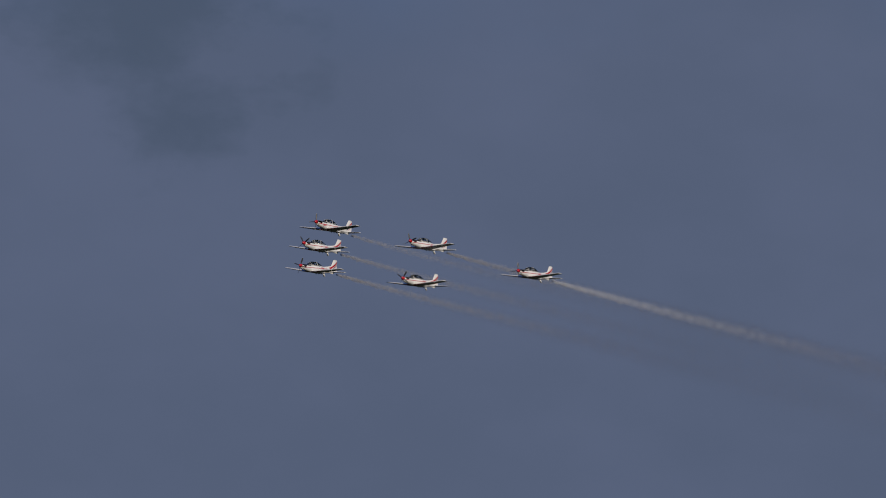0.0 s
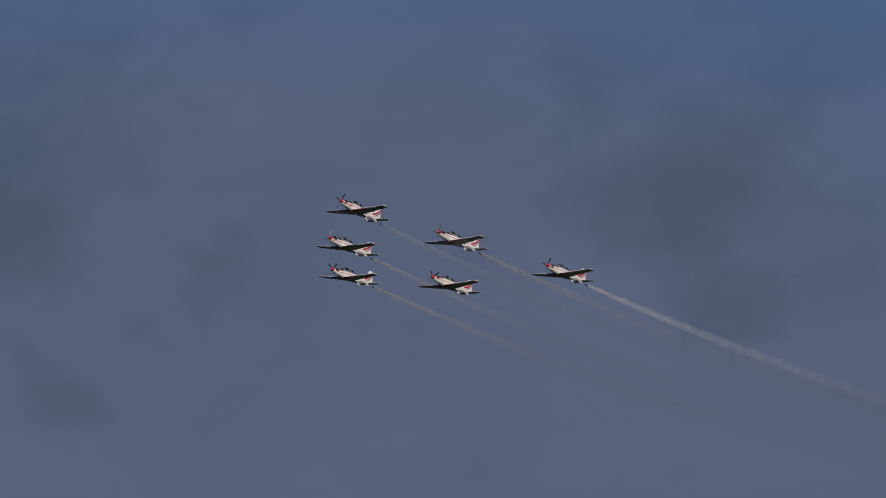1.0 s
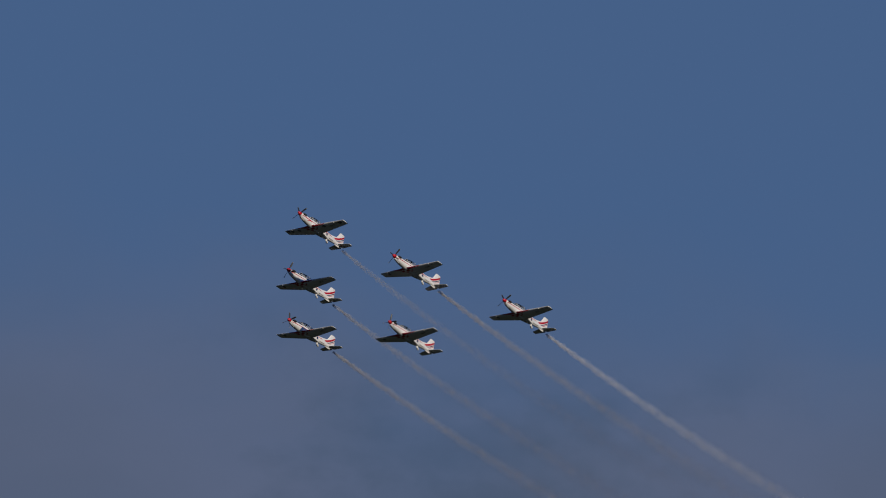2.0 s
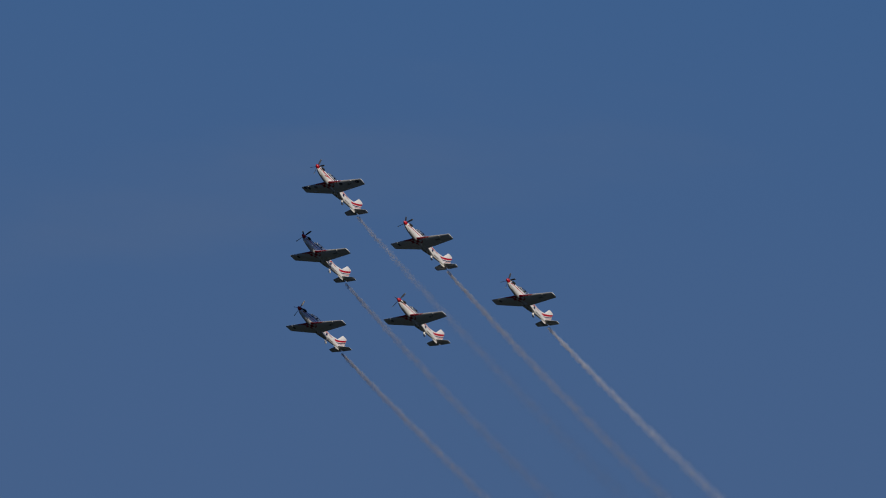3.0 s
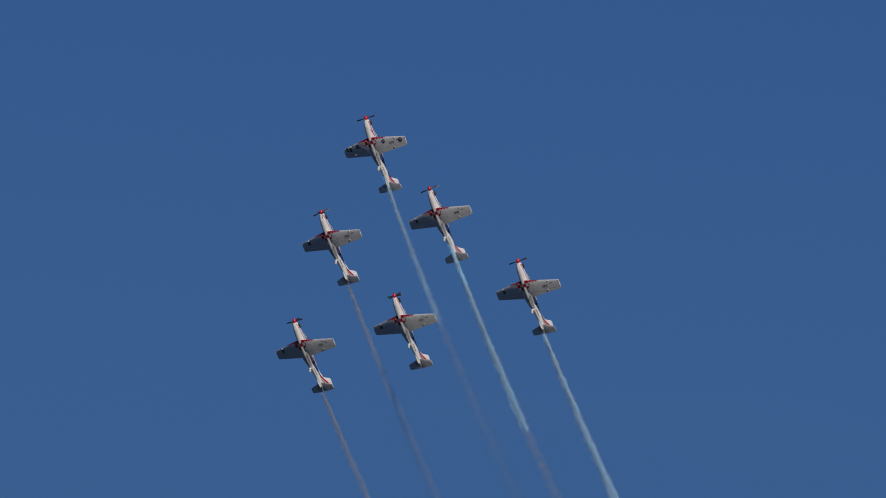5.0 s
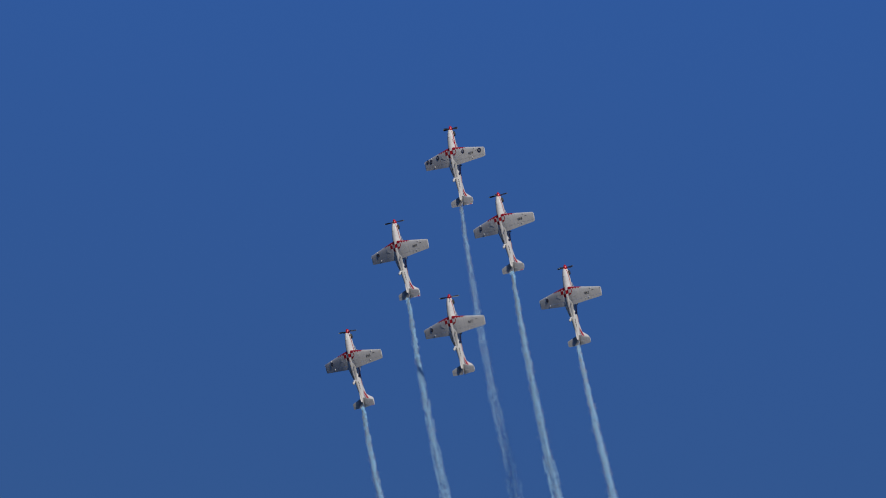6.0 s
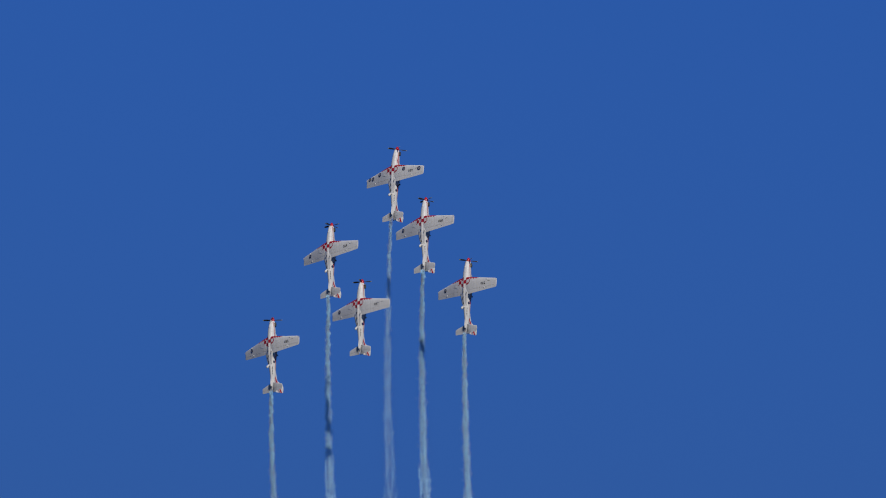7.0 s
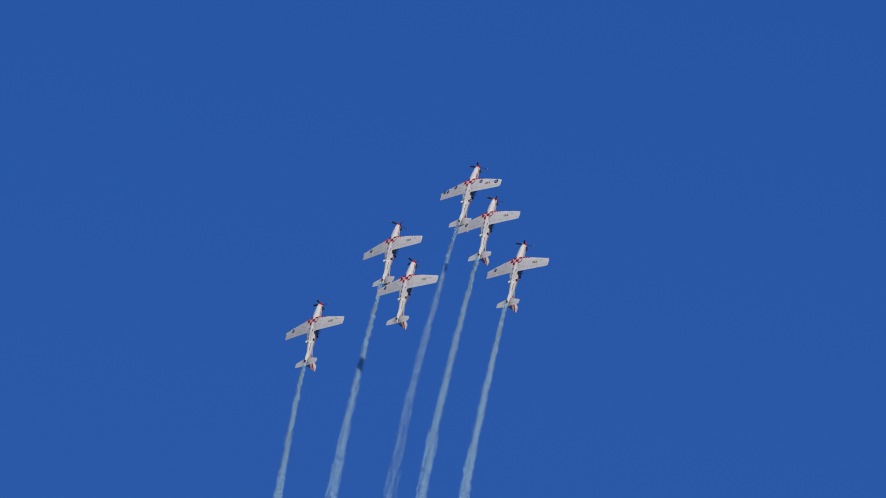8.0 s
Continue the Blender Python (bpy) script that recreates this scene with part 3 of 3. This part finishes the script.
# ---- the flight ----
# seconds, place of the rear port aeroplane, then climb, yaw and bank against the loop, which stands upright on the bearing HEADING
HEADING = -123.5
FLIGHT = (
    (-1.5, 111.53, 1961.49, 110.98, 2.30, 0.40, 2.00),
    (-1, 74.31, 1911.84, 118.26, 2.30, 0.40, 2.00),
    (-0.6, 44.64, 1872.13, 122.11, 2.30, 0.40, 2.00),
    (-0.3, 22.44, 1842.35, 124.41, 2.30, 0.40, 2.00),
    (0, 0.29, 1812.57, 126.99, 2.30, 0.40, 2.00),
    (0.5, -36.46, 1767.81, 133.30, 4.95, -0.40, 1.60),
    (1, -72.65, 1722.24, 142.82, 8.97, -0.23, 4.27),
    (1.5, -107.70, 1674.21, 156.42, 14.93, -2.22, 6.90),
    (2.8, -191.69, 1558.10, 212.37, 27.66, -2.01, 2.70),
    (3, -203.44, 1541.78, 223.23, 29.78, -1.66, 2.19),
    (3.5, -230.87, 1501.70, 253.17, 35.32, -0.31, 2.82),
    (4, -255.38, 1465.42, 287.01, 40.95, -0.97, 2.31),
    (4.2, -263.70, 1448.89, 300.53, 43.14, -0.21, 2.94),
    (5.3, -298.56, 1373.25, 381.31, 60.13, -0.31, 1.15),
    (5.5, -303.24, 1364.26, 397.25, 62.12, 0.03, 1.03),
    (6, -314.67, 1355.77, 440.17, 69.77, 0.71, 0.68),
    (6.5, -331.21, 1389.76, 496.35, 77.75, 1.73, -1.07),
    (7, -334.45, 1388.10, 538.10, 85.46, 2.57, 0.98),
    (7.5, -334.09, 1389.74, 577.49, 94.81, 2.65, 3.48),
    (8, -329.15, 1391.77, 612.86, 103.44, 1.68, 5.72),
)
# where each of the others flies, in the rear port aeroplane's own axes
SLOTS = {
    "A": ((0, 21.81, -21.40, 4.68), (0.5, 21.66, -20.94, 3.77), (1, 21.77, -20.50, 4.97), (1.5, 22.03, -19.65, 5.10), (2.8, 20.68, -19.16, 4.68), (3, 20.50, -19.07, 4.61), (3.5, 19.95, -19.21, 5.00), (4, 19.75, -19.02, 4.84), (4.2, 19.33, -18.93, 5.07), (5.3, 19.74, -20.31, 5.59), (5.5, 19.64, -20.18, 5.73), (6, 19.74, -19.61, 5.62), (6.5, 19.46, -19.72, 5.88), (7, 19.46, -19.86, 6.32), (7.5, 19.82, -19.67, 6.49), (8, 20.33, -19.46, 6.47)),
    "B": ((0, 11.30, -30.37, 3.29), (0.5, 11.25, -30.12, 1.84), (1, 11.36, -29.59, 3.18), (1.5, 11.86, -29.08, 3.85), (2.8, 10.35, -28.33, 2.51), (3, 10.27, -28.11, 2.62), (3.5, 9.46, -28.25, 2.97), (4, 9.52, -28.53, 2.54), (4.2, 9.60, -28.72, 2.63), (5.3, 10.08, -29.91, 3.04), (5.5, 10.03, -29.79, 3.20), (6, 10.30, -29.26, 3.34), (6.5, 10.43, -29.34, 4.03), (7, 10.76, -29.01, 4.38), (7.5, 11.43, -28.78, 4.70), (8, 12.17, -28.77, 4.77)),
    "C": ((0, -0.32, -38.64, 1.77), (0.5, -0.41, -38.23, 0.57), (1, -0.26, -37.54, 2.43), (1.5, 0.55, -37.45, 3.56), (2.8, -0.85, -36.82, 1.07), (3, -1.06, -36.60, 0.88), (3.5, -2.15, -36.73, 1.10), (4, -2.02, -37.16, 0.53), (4.2, -2.00, -37.30, 0.58), (5.3, -1.86, -38.18, 0.70), (5.5, -1.89, -38.13, 0.84), (6, -1.34, -38.00, 0.97), (6.5, -0.76, -37.97, 2.17), (7, -0.57, -37.13, 2.55), (7.5, 0.09, -36.88, 3.18), (8, 0.73, -37.30, 3.50)),
    "D": ((0, 11.49, -11.47, 3.08), (0.5, 11.42, -11.26, 2.37), (1, 11.30, -10.86, 2.56), (1.5, 11.62, -10.46, 2.85), (2.8, 10.72, -10.38, 1.98), (3, 10.70, -10.25, 2.15), (3.5, 10.26, -10.34, 2.22), (4, 10.11, -10.47, 1.90), (4.2, 9.96, -10.47, 2.03), (5.3, 10.37, -11.34, 2.29), (5.5, 10.34, -11.23, 2.40), (6, 10.40, -10.77, 2.48), (6.5, 10.25, -10.65, 2.77), (7, 10.44, -10.75, 2.89), (7.5, 10.80, -10.61, 2.86), (8, 10.99, -10.53, 2.79)),
    "E": ((0, 7.95, -14.87, -1.82), (0.5, 7.25, -14.68, -2.99), (1, 6.38, -14.86, -2.23), (1.5, 4.78, -15.88, -1.89), (2.8, 1.29, -16.75, -2.26), (3, 1.25, -16.49, -2.11), (3.5, 0.64, -16.62, -2.14), (4, 0.24, -17.20, -3.09), (4.2, -0.13, -17.27, -3.23), (5.3, -0.33, -17.75, -3.04), (5.5, -0.39, -17.67, -2.89), (6, -0.36, -17.15, -2.43), (6.5, -0.11, -16.88, -1.71), (7, -0.14, -16.79, -1.84), (7.5, -0.08, -16.84, -1.62), (8, -0.07, -17.23, -1.47)),
}
# how each of the others is turned against it: climb, yaw, bank
TRIM = {"A": (2.98, -0.50, -0.16), "B": (1.09, -2.16, -2.46), "C": (-1.01, -1.64, -2.57), "D": (1.28, -2.19, 0.23), "E": (0.32, -0.67, -0.00)}


def spline(rows):
    """A natural cubic through rows of (t, values...), carried on straight beyond its ends."""
    t = np.array([r[0] for r in rows], float)
    y = np.array([r[1:] for r in rows], float)
    n, h = len(t), np.diff(t)
    a, b = np.eye(n), np.zeros_like(y)
    for k in range(1, n - 1):
        a[k, k - 1:k + 2] = h[k - 1], 2 * (h[k - 1] + h[k]), h[k]
        b[k] = 6 * ((y[k + 1] - y[k]) / h[k] - (y[k] - y[k - 1]) / h[k - 1])
    m = np.linalg.solve(a, b)

    def at(x):
        k = int(min(max(np.searchsorted(t, x) - 1, 0), n - 2))
        if x < t[0]:
            return y[0] + (x - t[0]) * ((y[1] - y[0]) / h[0] - h[0] * m[1] / 6)
        u, v = t[k + 1] - x, x - t[k]
        return m[k] * u ** 3 / (6 * h[k]) + m[k + 1] * v ** 3 / (6 * h[k]) + (y[k] / h[k] - m[k] * h[k] / 6) * u + (y[k + 1] / h[k] - m[k + 1] * h[k] / 6) * v
    return at


FLOWN = spline(FLIGHT)
SLOT = {k: spline(v) for k, v in SLOTS.items()}


def turned(climb, yaw, bank):
    return pose(0, 0, 0, 0, -climb, 0) @ pose(0, 0, 0, 0, 0, yaw) @ pose(0, 0, 0, bank, 0, 0)


def plane_pose(name, t):
    x, y, z, *turn = FLOWN(t)
    m = pose(x, y, z, 0, 0, HEADING) @ turned(*turn)
    return m @ pose(*SLOT[name](max(t, 0))) @ turned(*TRIM[name]) if name in SLOT else m


NUMBERS = {"A": "059", "B": "069", "C": "055", "D": "068", "E": "057", "F": "062"}
PLANES = {}
first = build_aeroplane()
for key, digits in NUMBERS.items():
    PLANES[key] = first if key == "A" else copy_thing(first, Matrix())
for key, digits in NUMBERS.items():
    plane = PLANES[key]
    put_number(plane, digits)
    if key == "A":
        put_arrow(plane)
        put_marks(plane, ((-0.05, 4.35, 0.27), (0.25, 1.95, 0.24), (0.1, -4.4, 0.24), (0.02, -3.75, 0.24), (0.25, -2.35, 0.26)))
    else:
        put_marks(plane, ((-0.02, -3.55, 0.23),))
    smoke = "flying without smoke" if key == "E" else "trailing smoke"
    tagged(plane, "white and red propeller trainer aeroplane numbered %s, %s" % (digits, smoke), "aeroplane", group="six aeroplanes in formation")


# ---- smoke ----
PUFF = 5.0
OUTLET = Vector((-6.05, 0.0, -0.06))
# the thin smoke at first: its drops, its strength, metres until it turns stale
THIN = {"F": (SMOKE_GREY, 0.70, 62.0), "D": (SMOKE_WARM, 0.58, 50.0), "C": (SMOKE_WARM, 0.58, 46.0), "B": (SMOKE_WARM, 0.44, 43.0), "A": (SMOKE_WARM, 0.30, 40.0)}
# the full white smoke in the climb: its strength, the second from which it leaves the tail
FULL = {"F": (0.90, 3.9), "D": (0.80, 4.75), "C": (0.95, 5.0), "B": (0.62, 5.45), "A": (0.19, 4.8)}
PIECES, FULL_PIECES = 31, 9
LOBE = 0.31
# brightness put into the shape: flakes tilted between the sun and the camera
SUN_FACING = (0.1, 0.82, -0.56)
HOLD = 8.1


def spread(age):
    """The radius of a trail, metres behind the tail."""
    return 0.36 + 0.0125 * age - 0.16 * math.exp(-age / 5.0)


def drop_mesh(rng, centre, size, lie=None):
    """Flakes of smoke far finer than the eye can part, turned every way, or all tilted to the normal given to catch
    more sun.
    """
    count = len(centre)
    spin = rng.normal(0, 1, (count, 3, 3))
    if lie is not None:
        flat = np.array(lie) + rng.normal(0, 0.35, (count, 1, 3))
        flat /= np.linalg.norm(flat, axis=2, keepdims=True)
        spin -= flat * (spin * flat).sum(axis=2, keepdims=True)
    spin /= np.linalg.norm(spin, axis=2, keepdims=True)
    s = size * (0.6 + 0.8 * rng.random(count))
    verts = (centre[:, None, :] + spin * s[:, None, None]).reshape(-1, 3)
    tris = np.arange(3 * count)
    me = bpy.data.meshes.new("puff")
    me.vertices.add(len(verts))
    me.vertices.foreach_set("co", verts.ravel())
    me.loops.add(tris.size)
    me.loops.foreach_set("vertex_index", tris)
    me.polygons.add(count)
    me.polygons.foreach_set("loop_start", np.arange(0, tris.size, 3))
    me.update(calc_edges=True)
    return me


def strand(rng, count, age, near, far, phase):
    """Places strewn thickest along the axis of a piece of trail that runs back along -x, in lumps and strands."""
    u = rng.random(count)
    a = rng.random(count) * 2 * np.pi
    d = rng.random(count) ** 0.62 * (0.82 + 0.22 * np.abs(rng.normal(0, 1, count))) * (near + (far - near) * u)
    along = age + u * PUFF
    lump = 1.0 + 0.16 * np.sin(along * 2.3 + phase) + 0.2 * np.sin(along * 5.1 + 2.7 * phase + a) + 0.13 * np.sin(along * 9.7 + phase + 2 * a)
    sway = (0.03 + 0.0006 * age) * np.minimum(along / 4, 1)
    centre = np.stack([-u * PUFF, d * lump * np.cos(a) + sway * np.sin(along * 0.9 + phase), d * lump * np.sin(a) + sway * np.cos(along * 1.3 + phase * 0.7)], 1)
    thick = 0.5 + 0.5 * np.sin(along * 2.9 + phase) * np.sin(along * 1.3 + 2 * phase)
    return centre[rng.random(count) < 0.55 + 0.45 * thick]


def billow(rng, count):
    """Places in a slim lumpy roll of smoke: a row of soft balls of uneven size along -x."""
    balls = 24
    where = (np.arange(balls) + 0.5 + rng.uniform(-0.3, 0.3, balls)) * PUFF / balls
    size = rng.uniform(0.35, 1.0, balls)
    pick = rng.choice(balls, count, p=size ** 2 / (size ** 2).sum())
    way = rng.normal(0, 1, (count, 3))
    way /= np.linalg.norm(way, axis=1, keepdims=True)
    r = rng.random(count) ** 0.7 * (0.9 + 0.25 * np.abs(rng.normal(0, 1, count))) * size[pick] * LOBE * 0.8
    off = 0.06 * np.sin(where[:, None] * rng.uniform(1.2, 2.4, (1, 2)) + rng.uniform(0, 6, (1, 2))) + rng.uniform(-0.08, 0.08, (balls, 2))
    centre = way * r[:, None]
    centre[:, 0] = centre[:, 0] * 1.3 - where[pick]
    centre[:, 1:] += off[pick]
    return centre


def build_trails():
    rng = np.random.default_rng(7)
    made, rolls = {}, {}
    for n, (key, (cloth, strength, reach)) in enumerate(THIN.items()):
        trail = new("smoke_trail")
        tagged(trail, "thin white smoke trail thinning to a brown haze behind an aeroplane", "smoke trail", group="smoke trails", kind="stuff")
        made[key], rolls[key] = [], []

        def puff(centre, size, material, lie=None):
            me = drop_mesh(rng, centre, size, lie)
            me.materials.append(material)
            ob = new("puff", me)
            ob.parent = trail
            return ob
        for k in range(PIECES):
            age = k * PUFF
            near, far = spread(age) * 0.9, spread(age + PUFF) * 0.9
            fresh = math.exp(-(age / reach) ** 2.4)
            stale = (1 - fresh) * math.exp(-age / 150.0) * (0.12 + 0.7 * strength)
            for drops, amount, wider, size in ((cloth, 52000 * strength * fresh * (1 + 0.7 * math.exp(-age / 10.0)), 1.0, 0.0139), (SMOKE_OLD, 39000 * stale, 1.6, 0.0160)):
                if amount >= 100:
                    made[key].append((age, puff(strand(rng, int(amount), age, near * wider, far * wider, n * 1.7), size, drops)))
        full = FULL[key][0]
        for k in range(FULL_PIECES):
            lobes = (2, 4, 7, 9, 10, 11, 11, 11, 11)[k]
            for j in range(lobes):
                roll = puff(billow(rng, int((44000 if k < 2 else 33000) * full / lobes)), 0.021, SMOKE, SUN_FACING)
                rolls[key].append((k * PUFF + rng.uniform(-0.8, 0.8) * min(k, 1), 2 * math.pi * (j + rng.uniform(-0.3, 0.3)) / lobes, 1.08 * rng.random() ** 0.6, roll))
    return made, rolls


PUFFS, ROLLS = build_trails()


# ---- motions ----
def trail_path(name):
    """The outlet's way through the air: places by distance flown."""
    times = np.arange(-1.8, 8.001, 0.05)
    places = np.array([plane_pose(name, t) @ OUTLET for t in times])
    run = np.concatenate([[0], np.cumsum(np.linalg.norm(np.diff(places, axis=0), axis=1))])
    return times, places, run


def motions():
    beat = [k * 0.1 for k in range(81)]
    for key, plane in PLANES.items():
        walk(plane, [(t, plane_pose(key, t)) for t in beat])
    for k, (key, plane) in enumerate(PLANES.items()):
        prop = [o for o in plane.children if o.name.startswith("propeller")][0]
        walk(prop, [(j / FPS, pose(3.31, 0, 0.26, 77.0 * j + 37 * k, 0, 0)) for j in range(241)])
    steps = [j * 0.2 for j in range(41)]
    fine = [j * 0.2 for j in range(18)] + [3.5 + j * 0.1 for j in range(46)]
    for key in PUFFS:
        times, places, run = trail_path(key)

        def spot(s):
            return Vector([np.interp(s, run, places[:, i]) for i in range(3)])

        def laid(s):
            """A place on the trail that looks along it, upright as the aeroplane flew."""
            head, tail = spot(s), spot(s - PUFF)
            along = (head - tail).normalized()
            up = plane_pose(key, float(np.interp(s, run, times))).to_3x3().col[2]
            port = up.cross(along).normalized()
            return Matrix.Translation(head) @ Matrix((along, port, along.cross(port))).transposed().to_4x4()
        flown = {t: float(np.interp(t, times, run)) for t in steps + fine}
        for age, puff in PUFFS[key]:
            walk(puff, [(t, laid(flown[t] - age)) for t in steps])
        # the rolls of full smoke wait in the aeroplane, slide out one after another, hang in the air and drift apart
        start = float(np.interp(FULL[key][1], times, run))
        for age, angle, out, roll in ROLLS[key]:
            rows = []
            for t in fine:
                behind = min(max(flown[t] - start - HOLD - (FULL_PIECES - 1) * PUFF + age, -HOLD), age)
                if behind < 0:
                    m = plane_pose(key, t) @ Matrix.Translation(OUTLET + Vector((-behind, 0, 0.24 * behind / -HOLD)))
                    side = 0.0
                else:
                    m = laid(flown[t] - behind)
                    side = out * (0.05 + 0.022 * behind)
                turn = angle + 0.05 * behind
                rows.append((t, m @ Matrix.Translation((0, side * math.cos(turn), side * math.sin(turn)))))
            walk(roll, rows)


motions()
